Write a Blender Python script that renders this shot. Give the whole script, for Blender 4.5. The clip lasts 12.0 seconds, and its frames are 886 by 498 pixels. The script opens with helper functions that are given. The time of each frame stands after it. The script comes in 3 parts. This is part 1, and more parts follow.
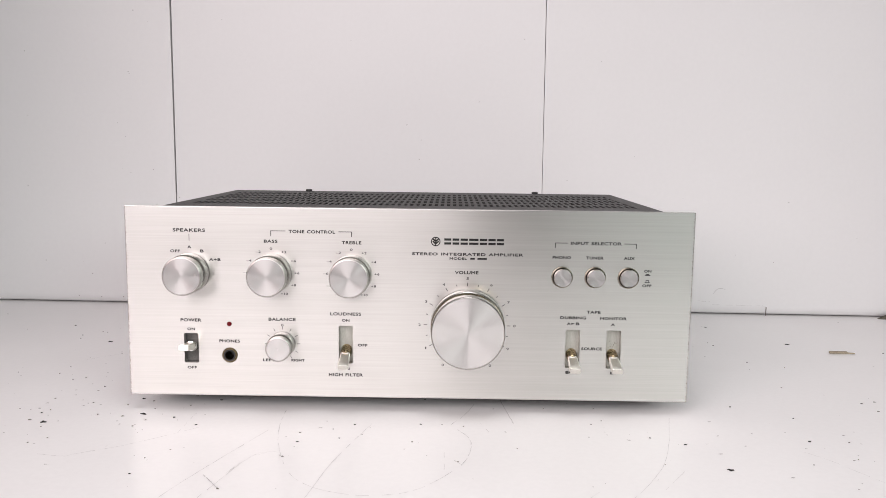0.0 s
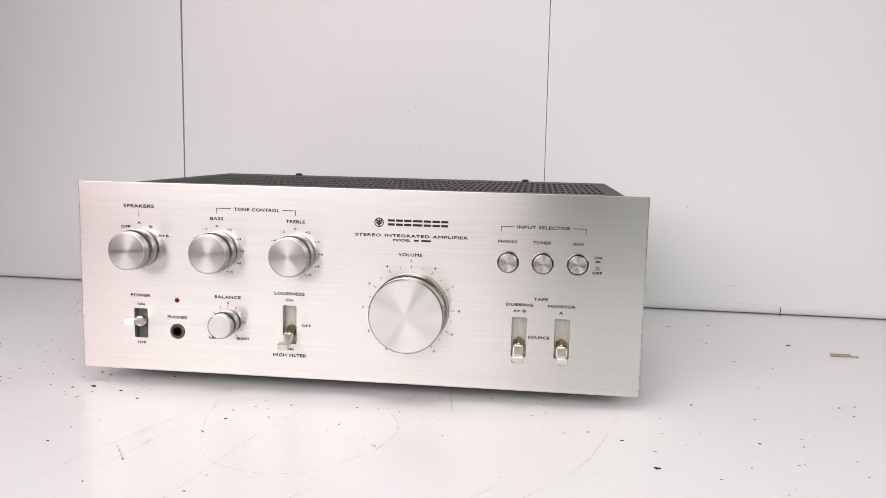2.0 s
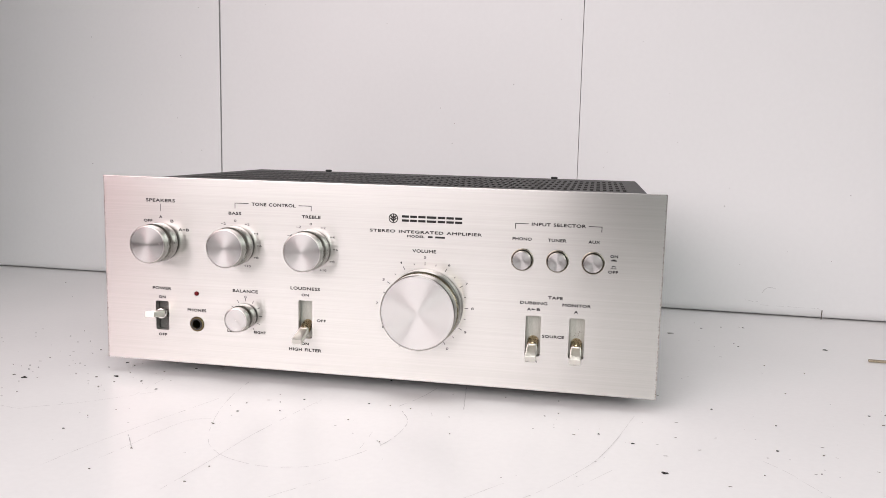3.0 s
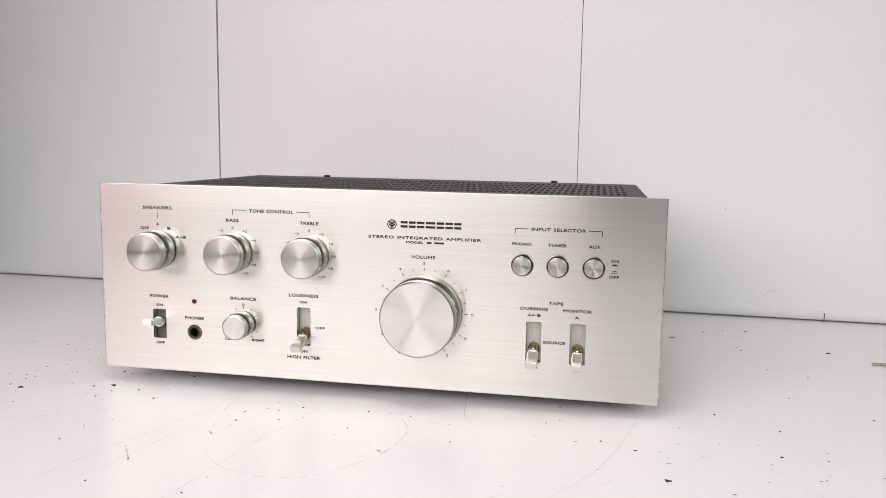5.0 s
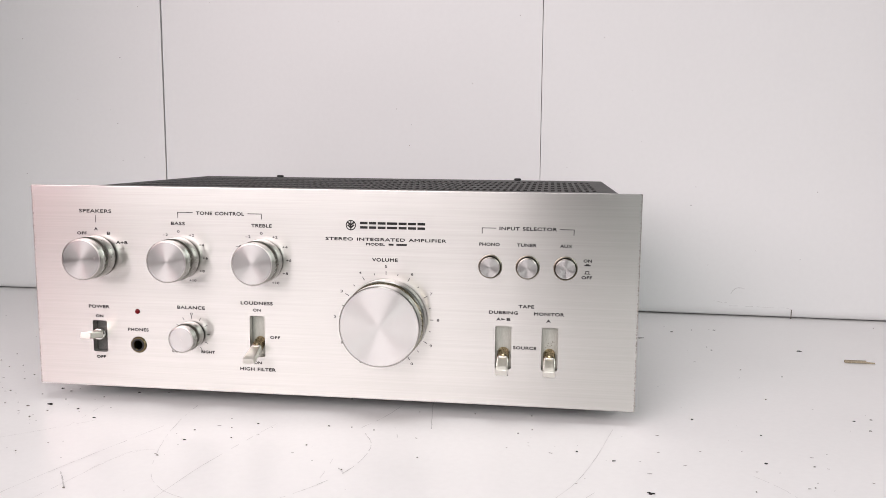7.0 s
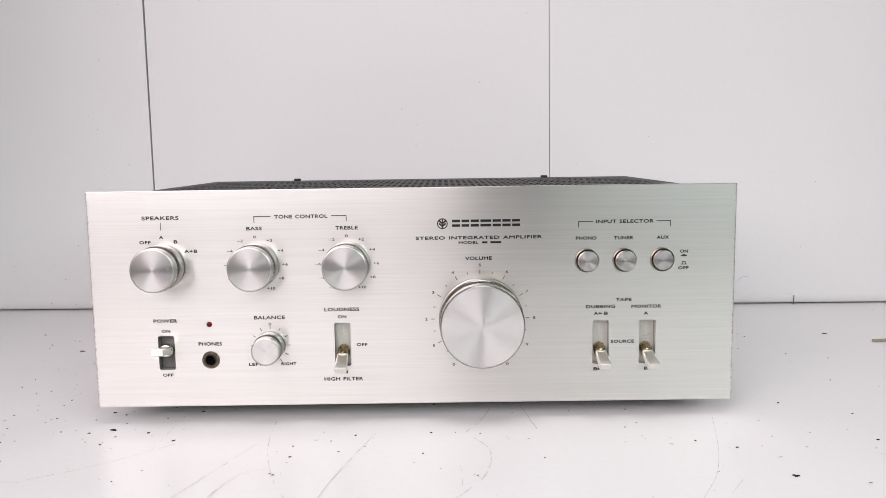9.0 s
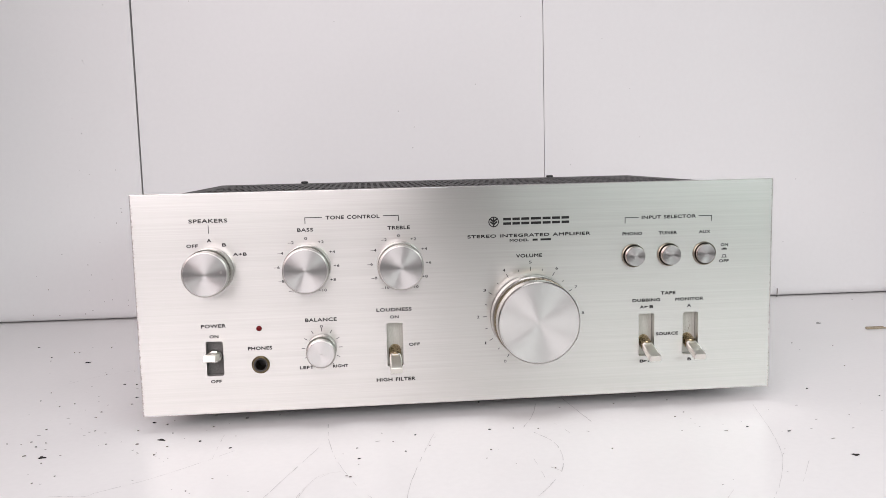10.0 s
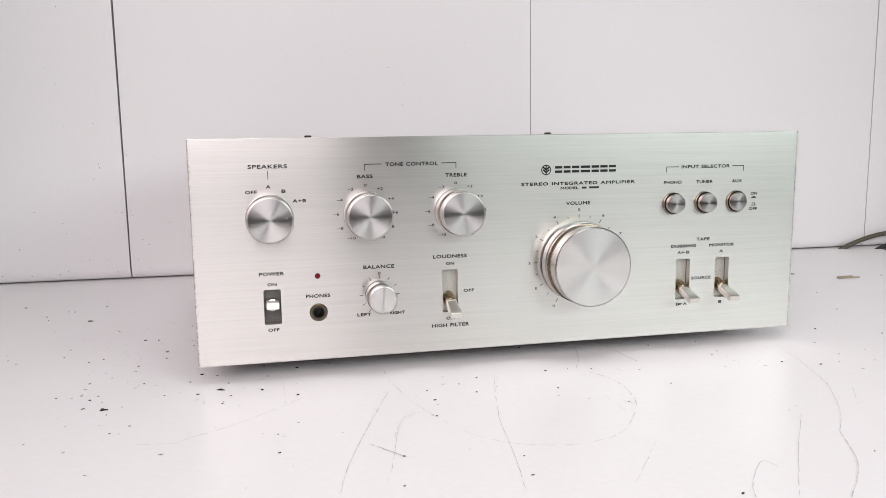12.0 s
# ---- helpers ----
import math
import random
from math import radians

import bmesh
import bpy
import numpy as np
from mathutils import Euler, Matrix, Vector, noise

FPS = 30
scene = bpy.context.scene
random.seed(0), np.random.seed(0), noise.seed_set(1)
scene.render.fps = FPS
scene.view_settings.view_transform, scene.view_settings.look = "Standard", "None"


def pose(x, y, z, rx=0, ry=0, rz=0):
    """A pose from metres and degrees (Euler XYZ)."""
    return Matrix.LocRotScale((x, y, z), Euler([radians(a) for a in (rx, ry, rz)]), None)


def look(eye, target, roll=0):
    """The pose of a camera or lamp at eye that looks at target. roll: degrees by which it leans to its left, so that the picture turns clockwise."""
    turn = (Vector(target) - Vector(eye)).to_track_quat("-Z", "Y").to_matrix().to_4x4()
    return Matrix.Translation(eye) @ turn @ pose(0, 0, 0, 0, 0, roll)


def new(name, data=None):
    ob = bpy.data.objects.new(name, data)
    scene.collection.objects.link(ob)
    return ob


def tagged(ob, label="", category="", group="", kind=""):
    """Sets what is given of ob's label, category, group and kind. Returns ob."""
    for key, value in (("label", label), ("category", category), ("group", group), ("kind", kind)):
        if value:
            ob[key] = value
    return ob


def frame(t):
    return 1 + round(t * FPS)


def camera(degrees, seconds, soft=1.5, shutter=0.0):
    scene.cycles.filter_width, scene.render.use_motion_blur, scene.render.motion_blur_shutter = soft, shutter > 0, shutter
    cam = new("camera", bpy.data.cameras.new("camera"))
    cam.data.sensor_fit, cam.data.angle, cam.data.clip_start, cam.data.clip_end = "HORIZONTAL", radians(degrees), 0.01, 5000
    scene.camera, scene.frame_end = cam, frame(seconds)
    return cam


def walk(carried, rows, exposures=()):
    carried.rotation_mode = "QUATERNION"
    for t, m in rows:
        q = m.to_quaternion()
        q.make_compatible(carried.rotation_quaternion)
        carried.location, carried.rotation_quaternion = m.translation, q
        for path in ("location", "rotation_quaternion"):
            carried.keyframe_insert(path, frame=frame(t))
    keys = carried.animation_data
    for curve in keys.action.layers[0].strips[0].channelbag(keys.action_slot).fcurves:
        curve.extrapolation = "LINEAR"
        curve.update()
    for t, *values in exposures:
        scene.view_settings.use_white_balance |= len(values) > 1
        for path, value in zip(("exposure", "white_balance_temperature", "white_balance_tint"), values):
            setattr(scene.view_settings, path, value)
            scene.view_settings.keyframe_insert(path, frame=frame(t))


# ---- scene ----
cam = camera(57.1, 12.0, soft=0.5)
PATH = [
    (0, (0.029, -0.539, 0.182), (0.008, 1.444, -0.071), 0.5),
    (0.5, (0.061, -0.537, 0.179), (-0.016, 1.446, -0.071), 0.7),
    (1, (0.086, -0.531, 0.175), (-0.047, 1.448, -0.075), 0.8),
    (1.5, (0.111, -0.525, 0.171), (-0.069, 1.451, -0.079), 1.0),
    (2, (0.121, -0.521, 0.17), (-0.107, 1.449, -0.087), 1.1),
    (2.5, (0.127, -0.52, 0.171), (-0.181, 1.439, -0.093), 1.2),
    (3, (0.148, -0.513, 0.169), (-0.218, 1.436, -0.095), 1.2),
    (5, (0.148, -0.508, 0.17), (-0.22, 1.442, -0.086), 0.8),
    (5.5, (0.15, -0.495, 0.168), (-0.211, 1.456, -0.084), 0.8),
    (6, (0.152, -0.479, 0.166), (-0.188, 1.476, -0.085), 0.7),
    (6.5, (0.151, -0.477, 0.165), (-0.158, 1.482, -0.089), 0.5),
    (7, (0.138, -0.479, 0.166), (-0.122, 1.489, -0.085), 0.3),
    (7.2, (0.129, -0.479, 0.165), (-0.104, 1.492, -0.081), 0.2),
    (9, (0.019, -0.475, 0.16), (0.017, 1.511, -0.077), -1.0),
    (9.5, (-0.017, -0.478, 0.16), (0.053, 1.507, -0.069), -1.2),
    (10, (-0.056, -0.475, 0.158), (0.127, 1.503, -0.07), -1.5),
    (10.5, (-0.103, -0.469, 0.158), (0.208, 1.493, -0.07), -1.9),
    (11, (-0.13, -0.468, 0.154), (0.277, 1.476, -0.081), -2.0),
    (11.5, (-0.149, -0.467, 0.147), (0.319, 1.462, -0.099), -1.7),
    (12, (-0.151, -0.469, 0.146), (0.28, 1.461, -0.155), -0.8),
]
# the picture turns slightly cooler on the second half of the way
walk(cam, [(t, look(eye, target, roll)) for t, eye, target, roll in PATH],
     ((0, -0.04, 6500, 10), (7.0, -0.05, 6500, 10), (9.0, -0.05, 6360, 9.3), (12, -0.02, 6410, 9.3)))

# ---- world and light ----
# z = 0 is the top of the white table; the amplifier's front panel stands in the plane y = 0.
world = bpy.data.worlds.new("world")
scene.world = world
world.use_nodes = True
world.node_tree.nodes["Background"].inputs["Color"].default_value = (0.9, 0.95, 1.0, 1)
world.node_tree.nodes["Background"].inputs["Strength"].default_value = 0.3


def area_lamp(name, eye, target, sx, sy, watts, colour, spread=180):
    data = bpy.data.lights.new(name, "AREA")
    data.shape, data.size, data.size_y, data.energy, data.color = "RECTANGLE", sx, sy, watts, colour
    data.spread = radians(spread)
    ob = new(name, data)
    ob.matrix_world = look(eye, target)
    return ob


# Unseen area lamps added to light the scene; this one is the main light.
area_lamp("key_light_left", (-0.395, -1.468, 0.79), (0.345, 0.122, 0.08), 1.17, 1.04, 6.6, (1.0, 0.915, 0.935), 90)
# Added pink fill that tints the left end of the panel.
area_lamp("fill_light_rose", (-1.22, -1.066, 0.79), (-0.48, 0.524, 0.08), 0.66, 1.04, 3.0, (1.0, 0.73, 0.765), 90)
# Added greenish fill, mirrored in the right half of the panel.
area_lamp("fill_light_right", (0.798, -1.274, 0.58), (-0.092, -0.024, 0.08), 1.24, 0.40, 1.70, (0.93, 1.0, 0.97), 66)
# Added overhead fill that brightens the table; no fitting is known there.
area_lamp("fill_light_overhead", (0.04, -0.48, 1.58), (0.04, -0.46, 0.0), 0.8, 0.6, 2.4, (1.0, 0.98, 0.985), 80)


# ---- materials ----
def material(name, base, rough=0.5, metal=0.0, vary=0.06, scale=30.0, fine=300.0, bump=0.05, depth=0.0004,
             stretch=(1, 1, 1), second=None, coat=0.0, rough_vary=0.08):
    """Two scales of variation in colour and roughness, and a fine relief."""
    m = bpy.data.materials.new(name)
    m.use_nodes = True
    n, l = m.node_tree.nodes, m.node_tree.links
    p = n["Principled BSDF"]
    p.inputs["Metallic"].default_value = metal
    p.inputs["Coat Weight"].default_value = coat
    at = n.new("ShaderNodeTexCoord")
    mp = n.new("ShaderNodeMapping")
    mp.inputs["Scale"].default_value = stretch
    l.new(at.outputs["Object"], mp.inputs["Vector"])
    big = n.new("ShaderNodeTexNoise")
    big.inputs["Scale"].default_value, big.inputs["Detail"].default_value = scale, 4
    small = n.new("ShaderNodeTexNoise")
    small.inputs["Scale"].default_value, small.inputs["Detail"].default_value = fine, 3
    for t in (big, small):
        l.new(mp.outputs["Vector"], t.inputs["Vector"])
    add = n.new("ShaderNodeMath")
    add.operation = "ADD"
    l.new(big.outputs["Fac"], add.inputs[0])
    l.new(small.outputs["Fac"], add.inputs[1])
    ramp = n.new("ShaderNodeMapRange")
    ramp.inputs["From Min"].default_value, ramp.inputs["From Max"].default_value = 0.7, 1.3
    l.new(add.outputs[0], ramp.inputs["Value"])
    mix = n.new("ShaderNodeMix")
    mix.data_type = "RGBA"
    dark = second or tuple(c * (1 - 2 * vary) for c in base)
    mix.inputs["A"].default_value, mix.inputs["B"].default_value = (*dark, 1), (*base, 1)
    l.new(ramp.outputs["Result"], mix.inputs["Factor"])
    l.new(mix.outputs["Result"], p.inputs["Base Color"])
    rr = n.new("ShaderNodeMapRange")
    rr.inputs["To Min"].default_value, rr.inputs["To Max"].default_value = max(0.02, rough - rough_vary), rough + rough_vary
    l.new(small.outputs["Fac"], rr.inputs["Value"])
    l.new(rr.outputs["Result"], p.inputs["Roughness"])
    if bump:
        b = n.new("ShaderNodeBump")
        b.inputs["Strength"].default_value, b.inputs["Distance"].default_value = bump, depth
        l.new(small.outputs["Fac"], b.inputs["Height"])
        l.new(b.outputs["Normal"], p.inputs["Normal"])
    return m


def brushed(name, base, rough, aniso, stretch, bump, depth):
    """Aluminium brushed along x: the shine spreads up and down."""
    m = material(name, base, rough, 1.0, vary=0.04, scale=1.8, fine=5.0, bump=bump, depth=depth, stretch=stretch, rough_vary=0.02)
    n, l = m.node_tree.nodes, m.node_tree.links
    for t in n:
        if t.type == "TEX_NOISE":
            t.inputs["Detail"].default_value = 1.5
    p = n["Principled BSDF"]
    p.inputs["Anisotropic"].default_value = aniso
    # scuffed paint-like tarnish close to both ends
    at = n.new("ShaderNodeTexCoord")
    split = n.new("ShaderNodeSeparateXYZ")
    l.new(at.outputs["Object"], split.inputs[0])
    far = n.new("ShaderNodeMath")
    far.operation = "ABSOLUTE"
    l.new(split.outputs["X"], far.inputs[0])
    rim = n.new("ShaderNodeMapRange")
    rim.inputs["From Min"].default_value, rim.inputs["From Max"].default_value = 0.1866, 0.1908
    l.new(far.outputs[0], rim.inputs["Value"])
    spots = n.new("ShaderNodeTexNoise")
    spots.inputs["Scale"].default_value, spots.inputs["Detail"].default_value = 900.0, 3
    l.new(at.outputs["Object"], spots.inputs["Vector"])
    worn = n.new("ShaderNodeMath")
    worn.operation = "MULTIPLY"
    l.new(rim.outputs["Result"], worn.inputs[0])
    l.new(spots.outputs["Fac"], worn.inputs[1])
    sharp = n.new("ShaderNodeMapRange")
    sharp.inputs["From Min"].default_value, sharp.inputs["From Max"].default_value = 0.30, 0.42
    l.new(worn.outputs[0], sharp.inputs["Value"])
    tint = n.new("ShaderNodeMix")
    tint.data_type = "RGBA"
    old = p.inputs["Base Color"].links[0].from_socket
    l.new(old, tint.inputs["A"])
    tint.inputs["B"].default_value = (0.33, 0.29, 0.27, 1)
    l.new(sharp.outputs["Result"], tint.inputs["Factor"])
    l.new(tint.outputs["Result"], p.inputs["Base Color"])
    up = n.new("ShaderNodeCombineXYZ")
    up.inputs["Z"].default_value = 1.0
    l.new(up.outputs[0], p.inputs["Tangent"])
    # a sharper gloss from the polished ridges of the brushing over the broad one
    ridge = n.new("ShaderNodeBsdfPrincipled")
    ridge.inputs["Metallic"].default_value, ridge.inputs["Roughness"].default_value = 1.0, 0.19
    ridge.inputs["Anisotropic"].default_value = 0.95
    for key in ("Base Color", "Normal", "Tangent"):
        if p.inputs[key].links:
            l.new(p.inputs[key].links[0].from_socket, ridge.inputs[key])
    both = n.new("ShaderNodeMixShader")
    both.inputs["Fac"].default_value = 0.62
    l.new(p.outputs[0], both.inputs[1])
    l.new(ridge.outputs[0], both.inputs[2])
    l.new(both.outputs[0], n["Material Output"].inputs["Surface"])
    return m


def turned(name, base, rough, aniso):
    """Metal turned on a lathe round y: fine rings, and a shine that fans out from the middle."""
    m = bpy.data.materials.new(name)
    m.use_nodes = True
    n, l = m.node_tree.nodes, m.node_tree.links
    p = n["Principled BSDF"]
    p.inputs["Metallic"].default_value, p.inputs["Anisotropic"].default_value = 1.0, aniso
    p.inputs["Anisotropic Rotation"].default_value = 0.25
    tan = n.new("ShaderNodeTangent")
    tan.direction_type, tan.axis = "RADIAL", "Y"
    l.new(tan.outputs[0], p.inputs["Tangent"])
    at = n.new("ShaderNodeTexCoord")
    flat = n.new("ShaderNodeVectorMath")
    flat.operation = "MULTIPLY"
    flat.inputs[1].default_value = (1, 0, 1)
    l.new(at.outputs["Object"], flat.inputs[0])
    far = n.new("ShaderNodeVectorMath")
    far.operation = "LENGTH"
    l.new(flat.outputs[0], far.inputs[0])
    rings = n.new("ShaderNodeTexNoise")
    rings.noise_dimensions = "1D"
    rings.inputs["Scale"].default_value, rings.inputs["Detail"].default_value = 2200.0, 2
    l.new(far.outputs["Value"], rings.inputs["W"])
    mr = n.new("ShaderNodeMapRange")
    mr.inputs["To Min"].default_value, mr.inputs["To Max"].default_value = rough - 0.006, rough + 0.006
    l.new(rings.outputs["Fac"], mr.inputs["Value"])
    l.new(mr.outputs["Result"], p.inputs["Roughness"])
    mix = n.new("ShaderNodeMix")
    mix.data_type = "RGBA"
    mix.inputs["A"].default_value, mix.inputs["B"].default_value = (*(c * 0.985 for c in base), 1), (*base, 1)
    l.new(rings.outputs["Fac"], mix.inputs["Factor"])
    l.new(mix.outputs["Result"], p.inputs["Base Color"])
    # the polished tops of the rings shine sharper
    crest = n.new("ShaderNodeBsdfPrincipled")
    crest.inputs["Metallic"].default_value, crest.inputs["Roughness"].default_value = 1.0, rough * 0.62
    crest.inputs["Anisotropic"].default_value, crest.inputs["Anisotropic Rotation"].default_value = aniso, 0.25
    l.new(tan.outputs[0], crest.inputs["Tangent"])
    l.new(mix.outputs["Result"], crest.inputs["Base Color"])
    both = n.new("ShaderNodeMixShader")
    both.inputs["Fac"].default_value = 0.70
    l.new(p.outputs[0], both.inputs[1])
    l.new(crest.outputs[0], both.inputs[2])
    l.new(both.outputs[0], n["Material Output"].inputs["Surface"])
    return m


WALL_PAINT = material("white_wall_board", (0.722, 0.722, 0.722), 0.45, vary=0.012, scale=6, fine=220, bump=0.05, depth=0.0002)
TABLE_PAINT = material("white_table_paint", (0.86, 0.85, 0.845), 0.4, vary=0.02, scale=9, fine=260, bump=0.06, depth=0.0002)
ROOM_PAINT = material("grey_room_paint", (0.085, 0.082, 0.08), 0.7, vary=0.02, scale=2, fine=90)
CEILING_PAINT = material("grey_ceiling_paint", (0.5, 0.49, 0.49), 0.8, vary=0.02, scale=2, fine=90)
ROSE_PAINT = material("rose_paint", (0.30, 0.23, 0.23), 0.7, vary=0.02, scale=2, fine=90)
FLOOR_MAT = material("grey_floor", (0.07, 0.062, 0.058), 0.6, vary=0.08, scale=4, fine=60)
SOUTH_PAINT = material("mid_grey_paint", (0.55, 0.545, 0.54), 0.7, vary=0.03, scale=3, fine=60)
# Near-black backing behind the boards, standing in for the unlit depth of the joints.
GAP = material("unlit_joint_backing", (0.022, 0.021, 0.02), 0.8, vary=0.1)
PANEL = brushed("brushed_aluminium", (0.69, 0.68, 0.652), 0.30, 0.80, (3, 400, 420), 0.26, 0.0001)
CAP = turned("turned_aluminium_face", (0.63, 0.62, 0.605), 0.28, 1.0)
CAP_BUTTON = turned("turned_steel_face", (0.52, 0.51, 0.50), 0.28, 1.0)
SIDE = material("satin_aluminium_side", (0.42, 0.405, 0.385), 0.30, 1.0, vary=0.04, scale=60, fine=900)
# darker metal for every second flank of the volume knob's ridges
KNURL_DARK = material("dark_knurl_flank", (0.11, 0.088, 0.05), 0.5, 0.8, vary=0.2, scale=300, fine=1200)
KNURL_PLAIN = material("knurled_aluminium", (0.52, 0.50, 0.46), 0.3, 1.0, vary=0.12, scale=200, fine=900)
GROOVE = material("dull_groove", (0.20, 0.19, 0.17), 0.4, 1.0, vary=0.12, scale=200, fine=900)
KNURL = material("knurled_brassy_metal", (0.78, 0.70, 0.50), 0.3, 1.0, vary=0.12, scale=200, fine=900)
CHROME = material("satin_chrome", (0.80, 0.79, 0.76), 0.16, 1.0, vary=0.05, scale=90, fine=700)
JACK_RING = material("dark_brass_ring", (0.17, 0.135, 0.08), 0.3, 1.0, vary=0.15, scale=250, fine=900)
LEVER = material("satin_lever_metal", (0.76, 0.745, 0.69), 0.38, 1.0, vary=0.05, scale=120, fine=900)
BRASS = material("tarnished_brass", (0.56, 0.47, 0.31), 0.28, 1.0, vary=0.15, scale=250, fine=900, second=(0.22, 0.15, 0.07))
NICKEL = material("nickel_ring", (0.22, 0.195, 0.15), 0.3, 1.0, vary=0.1, scale=300, fine=900)
BLACK = material("black_plastic", (0.018, 0.018, 0.018), 0.45, vary=0.15, scale=90, fine=600)
INK = material("black_print", (0.012, 0.012, 0.012), 0.6, vary=0.1, scale=200, fine=1200, bump=0)
INK.node_tree.nodes["Principled BSDF"].inputs["Specular IOR Level"].default_value = 0.15
COVER = material("dark_wrinkle_paint", (0.030, 0.029, 0.0275), 0.55, vary=0.2, scale=70, fine=1500, bump=0.5, depth=0.0003)
STEEL = material("grey_steel", (0.30, 0.29, 0.28), 0.4, 1.0, vary=0.1, scale=70, fine=500)
PLATE = material("dusty_grey_slide_plate", (0.46, 0.46, 0.42), 0.34, 0.4, vary=0.2, scale=160, fine=900, second=(0.34, 0.34, 0.30), stretch=(3, 1, 0.5))
# Plate of the power slot, its colour darkened for the shade in the slot.
PLATE_SHADED = material("shaded_slide_plate", (0.11, 0.105, 0.10), 0.4, 0.3, vary=0.2, scale=180, fine=900)
RED = material("dark_red_lens", (0.11, 0.001, 0.003), 0.3, vary=0.1)
RED.node_tree.nodes["Principled BSDF"].inputs["Specular IOR Level"].default_value = 0.2
CHIP = material("dark_chip", (0.018, 0.015, 0.014), 0.8, vary=0.2, scale=200, fine=900)
CHIP_GREY = material("grey_chip", (0.20, 0.18, 0.16), 0.8, vary=0.2, scale=200, fine=900)
SCRATCH = material("grey_scratch", (0.785, 0.77, 0.765), 0.7, vary=0.25, scale=150, fine=900)
SCUFF = material("grey_scuff", (0.60, 0.595, 0.59), 0.6, vary=0.12, scale=150, fine=900)
WOOD = material("tan_splinter", (0.40, 0.34, 0.24), 0.7, vary=0.2, scale=200, fine=900)
OLIVE = material("olive_grey_cable", (0.085, 0.076, 0.052), 0.5, vary=0.1, scale=60, fine=600)
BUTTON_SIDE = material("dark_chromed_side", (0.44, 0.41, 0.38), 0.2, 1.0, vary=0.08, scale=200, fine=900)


# ---- building helpers ----
def part(name, bm, mat, parent=None, label="", at=(0, 0, 0), smooth=False):
    """Links a bmesh as one mesh object, under a thing or a part, with its origin at a place in the parent."""
    me = bpy.data.meshes.new(name)
    bmesh.ops.recalc_face_normals(bm, faces=bm.faces)
    if smooth:
        for f in bm.faces:
            f.smooth = True
        for e in bm.edges:
            if len(e.link_faces) == 2 and e.calc_face_angle(0) > radians(32):
                e.smooth = False
    bm.to_mesh(me)
    bm.free()
    ob = new(name, me)
    if mat:
        me.materials.append(mat)
    ob.parent = parent
    ob.location = at
    if label:
        tagged(ob, label)
    return ob


def box(x0, x1, y0, y1, z0, z1, bevel=0.0, segments=2, bm=None):
    made = bmesh.new()
    bmesh.ops.create_cube(made, size=1)
    for v in made.verts:
        v.co = ((x0 + x1) / 2 + v.co.x * (x1 - x0), (y0 + y1) / 2 + v.co.y * (y1 - y0), (z0 + z1) / 2 + v.co.z * (z1 - z0))
    if bevel:
        bmesh.ops.bevel(made, geom=made.edges[:], offset=bevel, segments=segments, affect="EDGES", profile=0.5)
    if bm is None:
        return made
    me = bpy.data.meshes.new("tmp")
    made.to_mesh(me)
    made.free()
    bm.from_mesh(me)
    bpy.data.meshes.remove(me)
    return bm


def lathe(profile, n=64, bm=None, teeth=0.0):
    """Turns (radius, y) pairs round the y axis; a radius of 0 closes the end. teeth: every second spoke drawn in by this much."""
    bm = bm or bmesh.new()
    rows = []
    for r, y in profile:
        if r == 0:
            rows.append([bm.verts.new((0, y, 0))])
        else:
            rows.append([bm.verts.new(((r - (teeth if k % 2 else 0)) * math.cos(2 * math.pi * k / n), y,
                                       (r - (teeth if k % 2 else 0)) * math.sin(2 * math.pi * k / n))) for k in range(n)])
    for a, b in zip(rows, rows[1:]):
        for k in range(n):
            j = (k + 1) % n
            if len(a) == 1:
                bm.faces.new((a[0], b[j], b[k]))
            elif len(b) == 1:
                bm.faces.new((a[k], a[j], b[0]))
            else:
                bm.faces.new((a[k], a[j], b[j], b[k]))
    return bm


def plate(outline, y=0.0, bm=None):
    """A flat face in the panel's plane from (x, z) corners."""
    bm = bm or bmesh.new()
    bm.faces.new([bm.verts.new((x, y, z)) for x, z in outline])
    return bm


def bar(x0, z0, x1, z1, w, y=0.0, bm=None):
    """A flat stroke from one place to another."""
    dx, dz = x1 - x0, z1 - z0
    d = math.hypot(dx, dz)
    nx, nz = -dz / d * w / 2, dx / d * w / 2
    return plate([(x0 + nx, z0 + nz), (x1 + nx, z1 + nz), (x1 - nx, z1 - nz), (x0 - nx, z0 - nz)], y, bm)


MM = 0.001

# ---- the room ----
# The boarded wall stands slightly askew to the amplifier: its own u axis runs along it.
WALL = pose(0, 0.3535, 0, 0, 0, -2.46)
SEAMS = ((-1.886, 1.0), (-1.4845, 1.0), (-1.083, 1.0), (-0.6805, 1.0), (-0.2785, 1.35), (0.1268, 0.45), (0.525, 0.9), (0.9275, 1.0), (1.33, 1.0))


